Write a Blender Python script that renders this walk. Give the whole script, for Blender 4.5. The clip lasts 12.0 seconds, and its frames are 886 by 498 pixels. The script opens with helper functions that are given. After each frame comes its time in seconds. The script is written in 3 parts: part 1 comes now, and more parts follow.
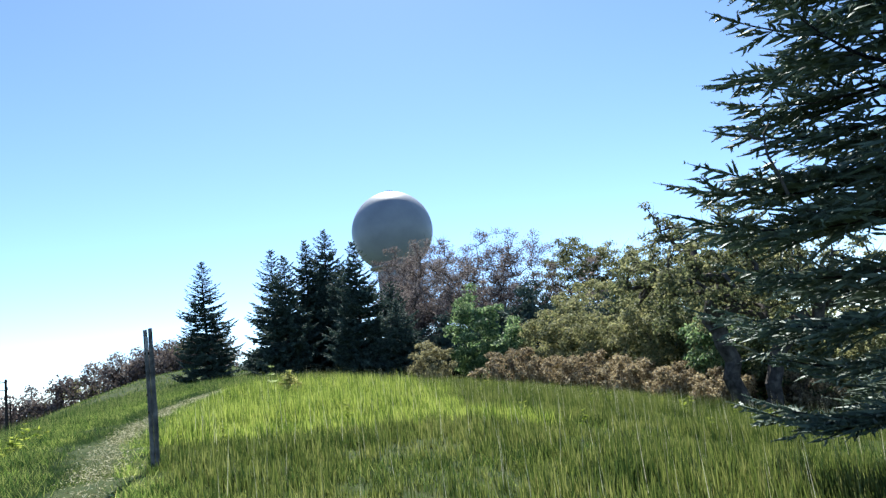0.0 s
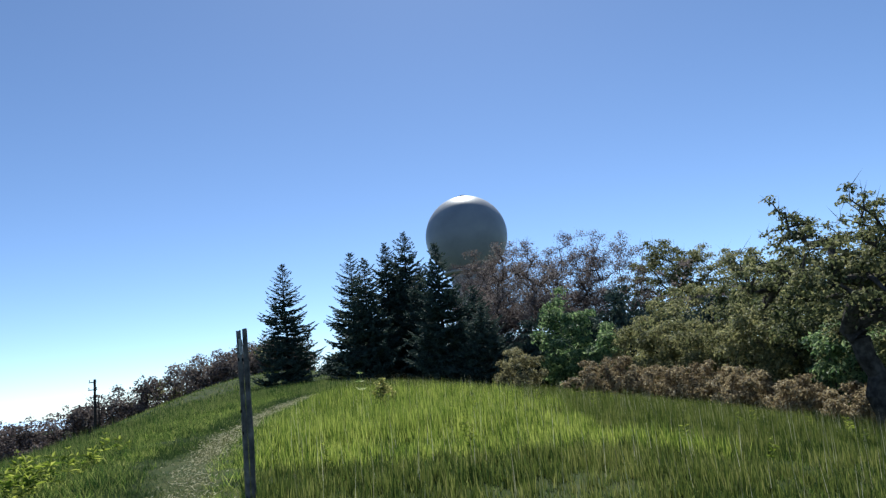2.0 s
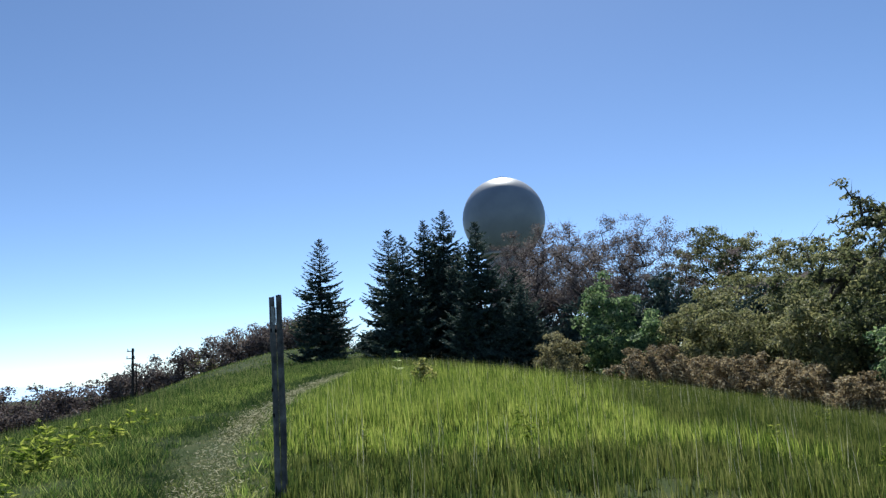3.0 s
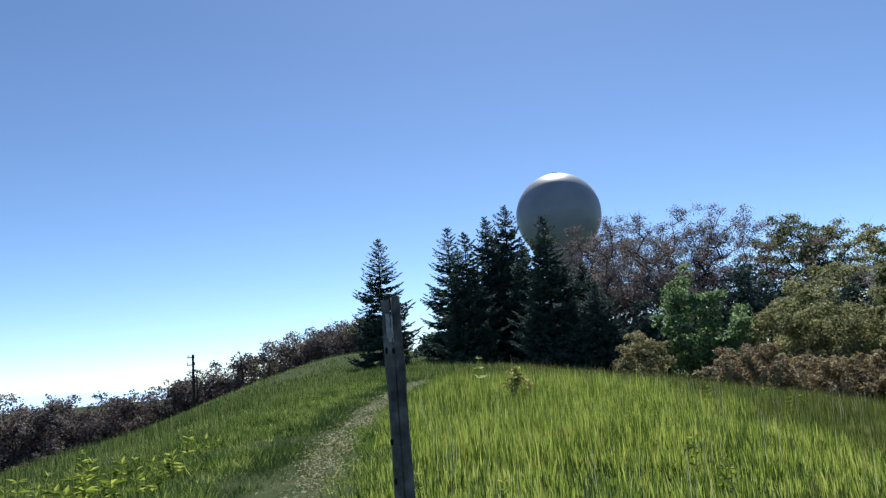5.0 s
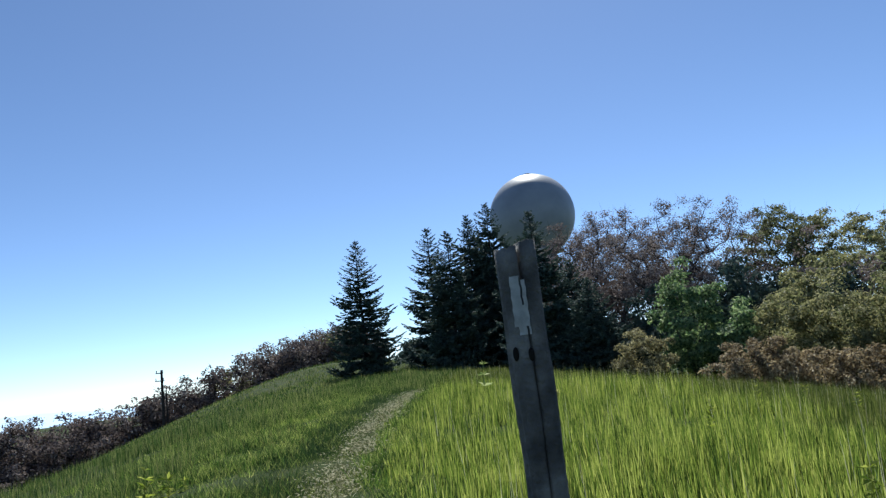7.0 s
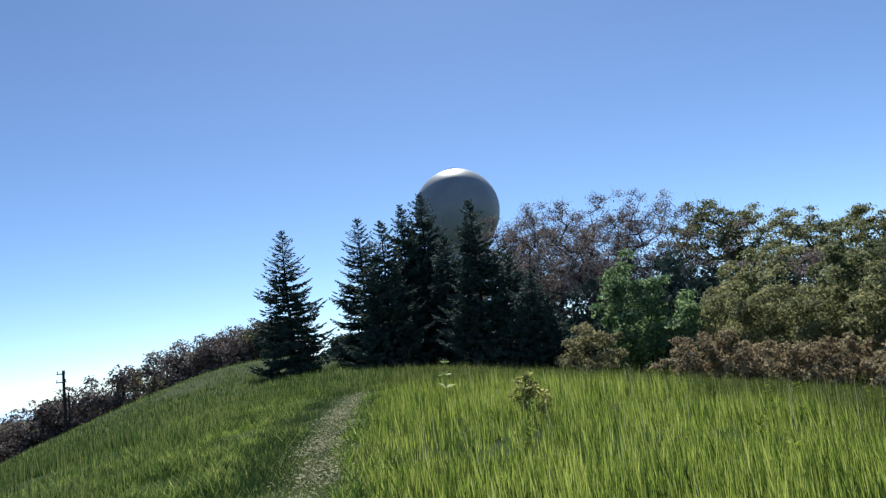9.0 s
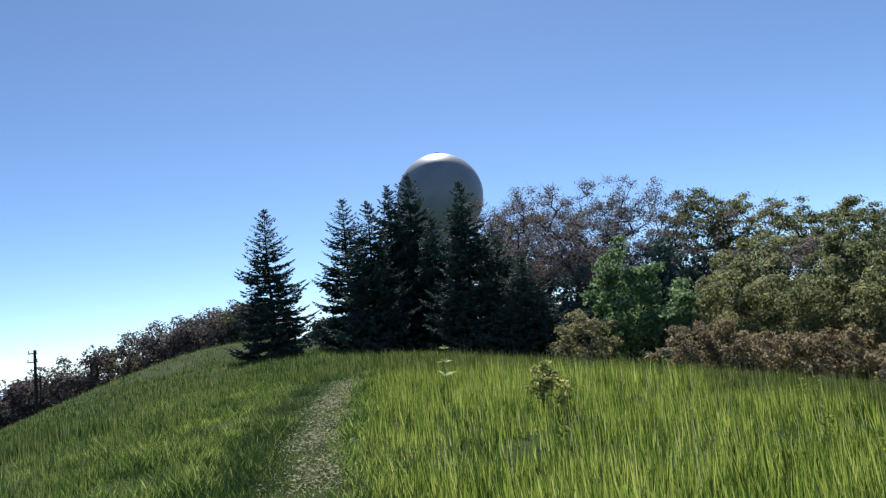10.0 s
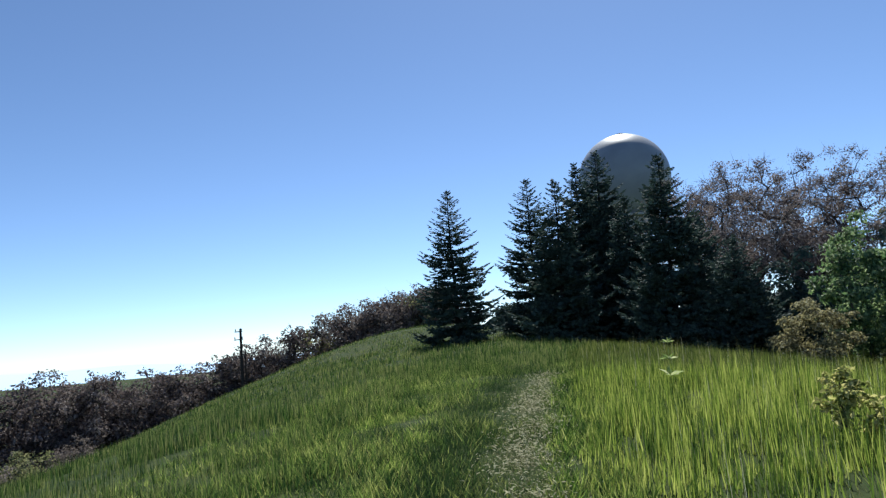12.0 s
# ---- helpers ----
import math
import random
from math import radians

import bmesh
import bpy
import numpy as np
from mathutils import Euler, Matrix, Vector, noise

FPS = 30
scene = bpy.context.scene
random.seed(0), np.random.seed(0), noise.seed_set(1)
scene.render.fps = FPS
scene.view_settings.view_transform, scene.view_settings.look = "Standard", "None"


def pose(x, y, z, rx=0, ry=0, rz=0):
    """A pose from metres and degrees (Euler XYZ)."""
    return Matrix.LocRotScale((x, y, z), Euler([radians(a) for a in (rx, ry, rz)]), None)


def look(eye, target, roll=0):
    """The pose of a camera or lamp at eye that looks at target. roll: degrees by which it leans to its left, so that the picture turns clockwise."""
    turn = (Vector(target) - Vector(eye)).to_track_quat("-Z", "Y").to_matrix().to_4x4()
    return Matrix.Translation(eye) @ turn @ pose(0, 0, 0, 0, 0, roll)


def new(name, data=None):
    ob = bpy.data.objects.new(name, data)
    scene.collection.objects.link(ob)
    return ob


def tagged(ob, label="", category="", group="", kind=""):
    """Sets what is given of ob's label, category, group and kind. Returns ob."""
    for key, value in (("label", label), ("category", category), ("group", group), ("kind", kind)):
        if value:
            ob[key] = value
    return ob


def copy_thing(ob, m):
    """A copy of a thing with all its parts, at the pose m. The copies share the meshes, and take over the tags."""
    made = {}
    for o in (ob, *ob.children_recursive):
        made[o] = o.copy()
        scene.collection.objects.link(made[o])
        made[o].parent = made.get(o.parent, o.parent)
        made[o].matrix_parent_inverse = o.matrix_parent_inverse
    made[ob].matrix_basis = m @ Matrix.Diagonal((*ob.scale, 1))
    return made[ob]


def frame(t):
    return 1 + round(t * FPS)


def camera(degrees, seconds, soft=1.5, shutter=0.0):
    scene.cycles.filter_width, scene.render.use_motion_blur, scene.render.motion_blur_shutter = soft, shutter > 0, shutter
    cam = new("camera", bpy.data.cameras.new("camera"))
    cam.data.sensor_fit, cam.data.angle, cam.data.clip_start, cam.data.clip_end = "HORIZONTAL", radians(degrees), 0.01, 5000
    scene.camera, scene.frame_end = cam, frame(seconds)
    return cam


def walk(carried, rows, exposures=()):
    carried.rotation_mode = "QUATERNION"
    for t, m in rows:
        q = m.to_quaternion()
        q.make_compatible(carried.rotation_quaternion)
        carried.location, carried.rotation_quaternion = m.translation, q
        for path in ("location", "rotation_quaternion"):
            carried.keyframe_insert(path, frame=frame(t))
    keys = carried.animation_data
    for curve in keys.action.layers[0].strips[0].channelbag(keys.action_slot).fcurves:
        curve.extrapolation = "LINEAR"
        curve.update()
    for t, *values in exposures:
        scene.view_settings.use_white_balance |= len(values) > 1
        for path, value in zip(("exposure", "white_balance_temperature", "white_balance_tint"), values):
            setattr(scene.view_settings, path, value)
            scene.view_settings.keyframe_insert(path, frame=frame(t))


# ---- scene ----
cam = camera(63.4, 12.0, 1.35)
METRES, EYE, TILT, LEAN, TURN = 14.0, 1.55, 8.5, 6.5, 0.0
ROWS = [
    (0.0, 0.0, 0.0, 0.0, 0.0, 0.0, -0.0),
    (0.5, -0.0195, 0.0359, -0.0042, 1.3, 1.72, -1.11),
    (1.0, -0.0397, 0.0698, -0.0071, 2.84, 2.07, -2.66),
    (1.5, -0.0509, 0.1051, -0.0124, 4.05, 2.01, -1.33),
    (2.0, -0.069, 0.1399, -0.0176, 5.64, 0.47, -0.06),
    (2.5, -0.0819, 0.1767, -0.0238, 5.68, 0.2, -0.94),
    (3.0, -0.0976, 0.2175, -0.0318, 8.46, -1.01, -1.79),
    (3.5, -0.1156, 0.254, -0.0369, 10.94, -0.84, -1.35),
    (5.5, -0.2038, 0.4039, -0.0525, 12.47, -1.12, -0.14),
    (6.0, -0.2213, 0.4407, -0.0594, 11.25, -0.71, 0.21),
    (6.5, -0.244, 0.4758, -0.0647, 10.87, -0.43, 0.86),
    (7.0, -0.2605, 0.5124, -0.0726, 10.12, -0.64, 1.47),
    (9.0, -0.3409, 0.6624, -0.0943, 3.81, -1.09, 0.94),
    (9.5, -0.3575, 0.7023, -0.1051, 3.41, -2.09, 0.4),
    (10.0, -0.3755, 0.7409, -0.1082, 2.28, -2.21, -0.26),
    (10.5, -0.3874, 0.7787, -0.1142, 2.17, -1.18, -1.67),
    (11.0, -0.4036, 0.8157, -0.1188, 3.34, -0.68, -2.91),
    (11.5, -0.4128, 0.8536, -0.1269, 7.27, -1.82, -2.25),
    (12.0, -0.427, 0.8891, -0.1316, 16.44, -3.24, 0.6),
]
walk(cam, [(t, pose(0, 0, EYE, TILT, LEAN, TURN) @ pose(METRES * x, METRES * y, METRES * z, 90 + pitch, roll, yaw)) for t, x, y, z, yaw, pitch, roll in ROWS],
     [(0.0, 1.4, 6000, 6), (0.5, 0.95, 6000, 6), (1.2, 0.6, 6000, 6), (12.0, 0.6, 6000, 6)])

# ---- world, sun ----
SUN_EL, SUN_AZ = 50.0, -3.0
world = bpy.data.worlds.new("sky")
scene.world = world
world.use_nodes = True
wn = world.node_tree.nodes
sky = wn.new("ShaderNodeTexSky")
sky.sky_type, sky.sun_disc = "NISHITA", False
sky.sun_elevation, sky.sun_rotation = radians(SUN_EL), radians(SUN_AZ)
sky.altitude, sky.air_density, sky.dust_density, sky.ozone_density = 2500, 0.74, 0.75, 2.5
wn["Background"].inputs["Strength"].default_value = 0.101
world.node_tree.links.new(sky.outputs[0], wn["Background"].inputs["Color"])
sun = new("sun", bpy.data.lights.new("sun", "SUN"))
sun.data.energy, sun.data.angle, sun.data.color = 5.0, radians(0.55), (1.0, 0.95, 0.86)
e, a = radians(SUN_EL), radians(SUN_AZ)
sun.matrix_world = look((200 * math.cos(e) * math.sin(a), 200 * math.cos(e) * math.cos(a), 200 * math.sin(e)), (0, 0, 0))

rng = np.random.default_rng(7)


# ---- materials ----
def material(name, colours, rough=0.8, scale=6.0, island=0.0, glow=0.0, bump=0.3, detail=40.0, obj=0.0, metal=0.0, patch=0.0, patch_scale=0.25, gloss=0.02, span=0.4):
    """colours: two or more stops, mixed by noise. island: how far single leaves vary. glow: light that passes through thin leaves."""
    m = bpy.data.materials.new(name)
    m.use_nodes = True
    nt = m.node_tree
    n, link = nt.nodes, nt.links.new
    bsdf = n["Principled BSDF"]
    bsdf.inputs["Roughness"].default_value = rough
    bsdf.inputs["Metallic"].default_value = metal
    bsdf.inputs["Specular IOR Level"].default_value = 0.08 if rough > 0.85 else (gloss if glow else 0.4)
    co = n.new("ShaderNodeTexCoord")
    noi = n.new("ShaderNodeTexNoise")
    noi.inputs["Scale"].default_value, noi.inputs["Detail"].default_value = scale, 5.0
    link(co.outputs["Object"], noi.inputs["Vector"])
    value = noi.outputs["Fac"]

    def mix_in(source, weight, value):
        mm = n.new("ShaderNodeMix")
        mm.inputs["Factor"].default_value = weight
        link(value, mm.inputs["A"])
        link(source, mm.inputs["B"])
        return mm.outputs["Result"]
    if island:
        geo = n.new("ShaderNodeNewGeometry")
        value = mix_in(geo.outputs["Random Per Island"], island, value)
    if obj:
        info = n.new("ShaderNodeObjectInfo")
        value = mix_in(info.outputs["Random"], obj, value)
    if patch:
        big = n.new("ShaderNodeTexNoise")
        big.inputs["Scale"].default_value, big.inputs["Detail"].default_value = patch_scale, 3.0
        link(co.outputs["Object"], big.inputs["Vector"])
        value = mix_in(big.outputs["Fac"], patch, value)
    ramp = n.new("ShaderNodeValToRGB")
    el = ramp.color_ramp.elements
    k = len(colours)
    for i, c in enumerate(colours):
        p = 0.5 - span / 2 + span * i / (k - 1)
        if i == 0:
            el[0].position, el[0].color = p, (*c, 1)
        elif i == k - 1:
            el[-1].position, el[-1].color = p, (*c, 1)
        else:
            el.new(p).color = (*c, 1)
    link(value, ramp.inputs["Fac"])
    link(ramp.outputs["Color"], bsdf.inputs["Base Color"])
    if bump:
        fine = n.new("ShaderNodeTexNoise")
        fine.inputs["Scale"].default_value, fine.inputs["Detail"].default_value = detail, 6.0
        link(co.outputs["Object"], fine.inputs["Vector"])
        bp = n.new("ShaderNodeBump")
        bp.inputs["Strength"].default_value, bp.inputs["Distance"].default_value = bump, 0.02
        link(fine.outputs["Fac"], bp.inputs["Height"])
        link(bp.outputs["Normal"], bsdf.inputs["Normal"])
    if glow:
        tr = n.new("ShaderNodeBsdfTranslucent")
        hs = n.new("ShaderNodeHueSaturation")
        hs.inputs["Saturation"].default_value, hs.inputs["Value"].default_value = 1.05, 1.45
        link(ramp.outputs["Color"], hs.inputs["Color"])
        link(hs.outputs["Color"], tr.inputs["Color"])
        ms = n.new("ShaderNodeMixShader")
        ms.inputs["Fac"].default_value = glow
        link(bsdf.outputs[0], ms.inputs[1])
        link(tr.outputs[0], ms.inputs[2])
        link(ms.outputs[0], n["Material Output"].inputs["Surface"])
    return m


M_SOIL = material("meadow_soil", [(0.02, 0.03, 0.01), (0.035, 0.05, 0.014), (0.065, 0.07, 0.028)], 0.95, 3.0, bump=0.8, detail=25, patch=0.4)
M_GRASS = material("tall_grass", [(0.012, 0.025, 0.008), (0.039, 0.058, 0.016), (0.098, 0.120, 0.030), (0.185, 0.190, 0.066)], 0.6, 8.0, island=0.55, glow=0.50, bump=0, patch=0.45, gloss=0.08, patch_scale=1.1, span=0.34)
M_LUSH = material("lush_grass", [(0.018, 0.036, 0.009), (0.070, 0.110, 0.022), (0.190, 0.240, 0.048), (0.310, 0.335, 0.092)], 0.6, 8.0, island=0.65, glow=0.58, bump=0, patch=0.4, gloss=0.08, patch_scale=1.3, span=0.34)
M_SLOPE = material("slope_grass", [(0.012, 0.029, 0.010), (0.031, 0.061, 0.017), (0.086, 0.127, 0.032), (0.182, 0.192, 0.075)], 0.6, 3.0, island=0.6, glow=0.46, bump=0, patch=0.35, patch_scale=0.5, gloss=0.08, span=0.3)
M_SHORT = material("short_grass", [(0.012, 0.030, 0.010), (0.033, 0.066, 0.018), (0.096, 0.145, 0.034), (0.215, 0.238, 0.076)], 0.6, 3.0, island=0.6, glow=0.46, bump=0, patch=0.35, patch_scale=0.9, gloss=0.08, span=0.3)
M_TUSSOCK = material("turf_tussock", [(0.030, 0.060, 0.015), (0.090, 0.150, 0.030), (0.215, 0.275, 0.064), (0.360, 0.370, 0.130)], 0.6, 3.0, island=0.45, glow=0.55, bump=0, patch=0.3, patch_scale=0.7, gloss=0.08, span=0.3)
M_DARK_BAND = material("dark_band_grass", [(0.018, 0.037, 0.015), (0.033, 0.060, 0.021), (0.062, 0.094, 0.033)], 0.6, 4.0, island=0.5, glow=0.3, bump=0, gloss=0.08)
M_STRAW = material("dry_straw", [(0.105, 0.115, 0.050), (0.290, 0.272, 0.165), (0.600, 0.560, 0.400)], 0.6, 4.0, island=0.6, glow=0.25, bump=0, gloss=0.08, span=0.3)
M_WEED = material("broad_weed_leaf", [(0.08, 0.12, 0.02), (0.17, 0.21, 0.035), (0.3, 0.32, 0.08)], 0.6, 2.0, island=0.5, glow=0.5, bump=0, gloss=0.08)
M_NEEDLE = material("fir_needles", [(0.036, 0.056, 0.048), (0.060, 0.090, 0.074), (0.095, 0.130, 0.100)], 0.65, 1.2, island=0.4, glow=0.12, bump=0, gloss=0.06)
M_NEEDLE2 = material("near_fir_needles", [(0.062, 0.088, 0.062), (0.095, 0.130, 0.088), (0.150, 0.190, 0.130)], 0.55, 1.5, island=0.4, glow=0.20, bump=0, gloss=0.28)
M_FIRBARK = material("dark_fir_bark", [(0.016, 0.014, 0.013), (0.03, 0.026, 0.024), (0.05, 0.045, 0.04)], 0.95, 5.0, bump=0.8, detail=30)
M_BARK = material("grey_bark", [(0.03, 0.026, 0.022), (0.07, 0.06, 0.052), (0.13, 0.115, 0.10)], 0.9, 5.0, bump=0.9, detail=30)
M_LEAF = material("oak_leaf", [(0.068, 0.080, 0.038), (0.150, 0.158, 0.072), (0.280, 0.268, 0.138)], 0.6, 1.0, island=0.5, glow=0.4, bump=0, obj=0.2, gloss=0.16, span=0.34)
M_BUD = material("reddish_oak_bud", [(0.108, 0.086, 0.080), (0.200, 0.160, 0.148), (0.315, 0.268, 0.236)], 0.65, 1.0, island=0.5, glow=0.22, bump=0, obj=0.2, gloss=0.12, span=0.34)
M_GREEN = material("fresh_leaf", [(0.062, 0.112, 0.048), (0.138, 0.212, 0.086), (0.285, 0.355, 0.170)], 0.58, 1.0, island=0.5, glow=0.4, bump=0, gloss=0.3, span=0.34)
M_OLIVE = material("olive_leaf", [(0.064, 0.080, 0.038), (0.148, 0.162, 0.073), (0.290, 0.276, 0.138)], 0.6, 1.0, island=0.5, glow=0.4, bump=0, obj=0.25, gloss=0.16, span=0.34)
M_RUST = material("rusty_bramble_leaf", [(0.125, 0.096, 0.060), (0.262, 0.206, 0.122), (0.430, 0.360, 0.225)], 0.62, 1.0, island=0.5, glow=0.3, bump=0, obj=0.2, gloss=0.14, span=0.34)
M_TAN = material("tan_leaf", [(0.095, 0.088, 0.044), (0.210, 0.190, 0.095), (0.360, 0.330, 0.180)], 0.6, 1.0, island=0.5, glow=0.35, bump=0, gloss=0.15)
M_HEDGE = material("brown_scrub_leaf", [(0.068, 0.056, 0.055), (0.138, 0.111, 0.104), (0.235, 0.198, 0.170)], 0.7, 0.6, island=0.5, glow=0.26, bump=0, obj=0.35, gloss=0.05)
M_WOOD = material("weathered_post_wood", [(0.045, 0.042, 0.040), (0.105, 0.098, 0.090), (0.200, 0.190, 0.175)], 0.85, 9.0, bump=0.8, detail=60)
M_POLE = material("dark_pole_wood", [(0.03, 0.025, 0.022), (0.06, 0.05, 0.045)], 0.9, 8.0, bump=0.4)
# backlit shade is in the dome's grey, the sunlit top in the cap's white
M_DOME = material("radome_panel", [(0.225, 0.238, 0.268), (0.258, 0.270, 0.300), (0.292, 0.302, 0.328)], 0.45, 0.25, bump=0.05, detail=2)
M_CAP = material("sunlit_cap_white", [(0.78, 0.78, 0.78), (0.84, 0.84, 0.83)], 0.3, 0.5, bump=0)
M_CONC = material("pale_concrete", [(0.30, 0.29, 0.28), (0.42, 0.41, 0.39)], 0.9, 1.5, bump=0.3)
M_STEEL = material("grey_steel", [(0.20, 0.20, 0.21), (0.30, 0.30, 0.31)], 0.5, 3.0, bump=0.1, metal=0.7)


# ---- ground shape ----
def lift(x, y):
    """The hill's height: a broad ridge that rises along the path and falls off into a wide plain."""
    x, y = np.asarray(x, float), np.asarray(y, float)
    yy = np.clip(y, -5, 75)
    d = x - (6.03 - 0.284 * yy)
    s = np.where(d > 0, 0.505 - 0.01497 * np.minimum(yy, 45), 0.789)
    z = -0.589 + 2.222 * (1 - np.exp(-yy / 33.6)) - s * (np.sqrt(d * d + 34.93 ** 2) - 34.93) - 0.1632 * d
    z = z - 0.05 * 2.5 * np.log1p(np.exp(np.clip((-12 - x) / 2.5, -20, 60))) * np.clip((55 - y) / 20, 0.0, 1.0) + 1.1 * np.exp(-((x + 24) ** 2 + (y - 64) ** 2) / 81)
    far = np.hypot(x + 8, y - 45)
    w = np.clip((far - 75) / 350, 0, 1)
    w = w * w * (3 - 2 * w)
    z = np.maximum(z, -26.0)
    plain = -30 - 0.012 * np.minimum(far, 3500)
    return z * (1 - w) + plain * w


def lift1(x, y):
    return float(lift(x, y))


# ---- mesh helpers ----
class Geo:
    """Collects triangles."""

    def __init__(self):
        self.v, self.f, self.n = [], [], 0

    def add(self, v, f):
        self.v.append(np.asarray(v, float).reshape(-1, 3))
        self.f.append(np.asarray(f, int).reshape(-1, 3) + self.n)
        self.n += len(self.v[-1])

    def tube(self, pts, radii, sides=6, cap=True):
        pts = np.asarray(pts, float)
        k = len(pts)
        tan = np.gradient(pts, axis=0)
        tan /= np.linalg.norm(tan, axis=1)[:, None] + 1e-9
        ref = np.array([0.3, 0.9, 0.1]) if abs(tan[0][2]) > 0.6 else np.array([0, 0, 1.0])
        u = np.cross(tan, ref)
        u /= np.linalg.norm(u, axis=1)[:, None] + 1e-9
        w = np.cross(tan, u)
        a = np.arange(sides) * 2 * np.pi / sides
        ring = pts[:, None] + np.asarray(radii, float)[:, None, None] * (np.cos(a)[None, :, None] * u[:, None] + np.sin(a)[None, :, None] * w[:, None])
        f = []
        for i in range(k - 1):
            for j in range(sides):
                p, q = i * sides + j, i * sides + (j + 1) % sides
                f += [(p, q, q + sides), (p, q + sides, p + sides)]
        v = ring.reshape(-1, 3)
        if cap:
            v = np.vstack([v, pts[-1] + tan[-1] * radii[-1] * 0.3])
            last = (k - 1) * sides
            f += [(last + j, last + (j + 1) % sides, k * sides) for j in range(sides)]
        self.add(v, f)

    def leaves(self, centre, size, aim=None, width=0.55, up=1.7, facing=None):
        """A folded rhombus for each centre; facing gives the way that its upper side looks."""
        n = len(centre)
        if facing is not None:
            nor = facing
            d = np.cross(nor, rng.normal(size=(n, 3))) + [0, 0, -0.15]
        else:
            nor = rng.normal(size=(n, 3)) + [0, 0, up]
            d = rng.normal(size=(n, 3)) * [1, 1, 0.7] if aim is None else aim + rng.normal(size=(n, 3)) * 0.5
        d = d / (np.linalg.norm(d, axis=1)[:, None] + 1e-9)
        s = np.cross(d, nor)
        s /= np.linalg.norm(s, axis=1)[:, None] + 1e-9
        nn = np.cross(s, d)
        L = (size * rng.uniform(0.6, 1.3, n))[:, None]
        c = np.asarray(centre)
        tip, a, b = c + d * L, c + d * L * 0.45 + s * L * width * 0.5 + nn * L * 0.12, c + d * L * 0.45 - s * L * width * 0.5 + nn * L * 0.12
        v = np.stack([c, a, tip, b], 1).reshape(-1, 3)
        i = np.arange(n)[:, None] * 4
        self.add(v, np.concatenate([i + [0, 1, 2], i + [0, 2, 3]], 1).reshape(-1, 3))

    def kites(self, a, b, r, tilt=0.8):
        """Flat folded sprays from a to b, r wide to either side, lying roughly level."""
        a, b = np.asarray(a), np.asarray(b)
        n = len(a)
        d = b - a
        s = np.cross(d, rng.normal(size=(n, 3)) * tilt + [0, 0, 0.6])
        s = s / (np.linalg.norm(s, axis=1)[:, None] + 1e-9) * np.broadcast_to(np.asarray(r, float), (n,))[:, None]
        m = a + d * 0.4 - [0, 0, 0.02]
        v = np.stack([a, m + s, b, m - s], 1).reshape(-1, 3)
        i = np.arange(n)[:, None] * 4
        self.add(v, np.concatenate([i + [0, 1, 2], i + [0, 2, 3]], 1).reshape(-1, 3))

    def spindles(self, a, b, r):
        """Thin three-sided double cones from a to b."""
        a, b = np.asarray(a), np.asarray(b)
        n = len(a)
        d = b - a
        u = np.cross(d, rng.normal(size=(n, 3)))
        u /= np.linalg.norm(u, axis=1)[:, None] + 1e-9
        w = np.cross(d / (np.linalg.norm(d, axis=1)[:, None] + 1e-9), u)
        r = np.broadcast_to(np.asarray(r, float), (n,))[:, None]
        m = a + d * 0.35
        ring = [m + r * (math.cos(q) * u + math.sin(q) * w) for q in (0, 2.094, 4.189)]
        v = np.stack([a, *ring, b], 1).reshape(-1, 3)
        i = np.arange(n)[:, None] * 5
        self.add(v, np.concatenate([i + t for t in ([0, 2, 1], [0, 3, 2], [0, 1, 3], [4, 1, 2], [4, 2, 3], [4, 3, 1])], 1).reshape(-1, 3))

    def mesh(self, name, mat, smooth=False):
        v, f = np.vstack(self.v), np.vstack(self.f)
        me = bpy.data.meshes.new(name)
        me.vertices.add(len(v))
        me.vertices.foreach_set("co", v.astype(np.float32).ravel())
        me.loops.add(f.size)
        me.loops.foreach_set("vertex_index", f.astype(np.int32).ravel())
        me.polygons.add(len(f))
        me.polygons.foreach_set("loop_start", np.arange(0, f.size, 3, dtype=np.int32))
        me.polygons.foreach_set("use_smooth", np.full(len(f), smooth))
        me.update(calc_edges=True)
        me.materials.append(mat)
        return me


def piece(name, geo, mat, parent=None, label="", smooth=False):
    """One mesh object from a Geo, under a thing when one is given."""
    ob = new(name, geo.mesh(name, mat, smooth))
    ob.parent = parent
    return tagged(ob, label)


def part(name, bm, mat, parent=None, label="", smooth=False):
    me = bpy.data.meshes.new(name)
    bm.normal_update()
    bm.to_mesh(me)
    bm.free()
    me.materials.append(mat)
    for p in me.polygons:
        p.use_smooth = smooth
    ob = new(name, me)
    ob.parent = parent
    return tagged(ob, label)


def thing(name, x, y, label, category, group="", sink=0.05, turn=0.0, size=1.0):
    ob = new(name)
    ob.empty_display_size = 0.2
    ob.matrix_basis = pose(x, y, lift1(x, y) - sink, 0, 0, turn) @ Matrix.Diagonal((size, size, size, 1))
    return tagged(ob, label, category, group)


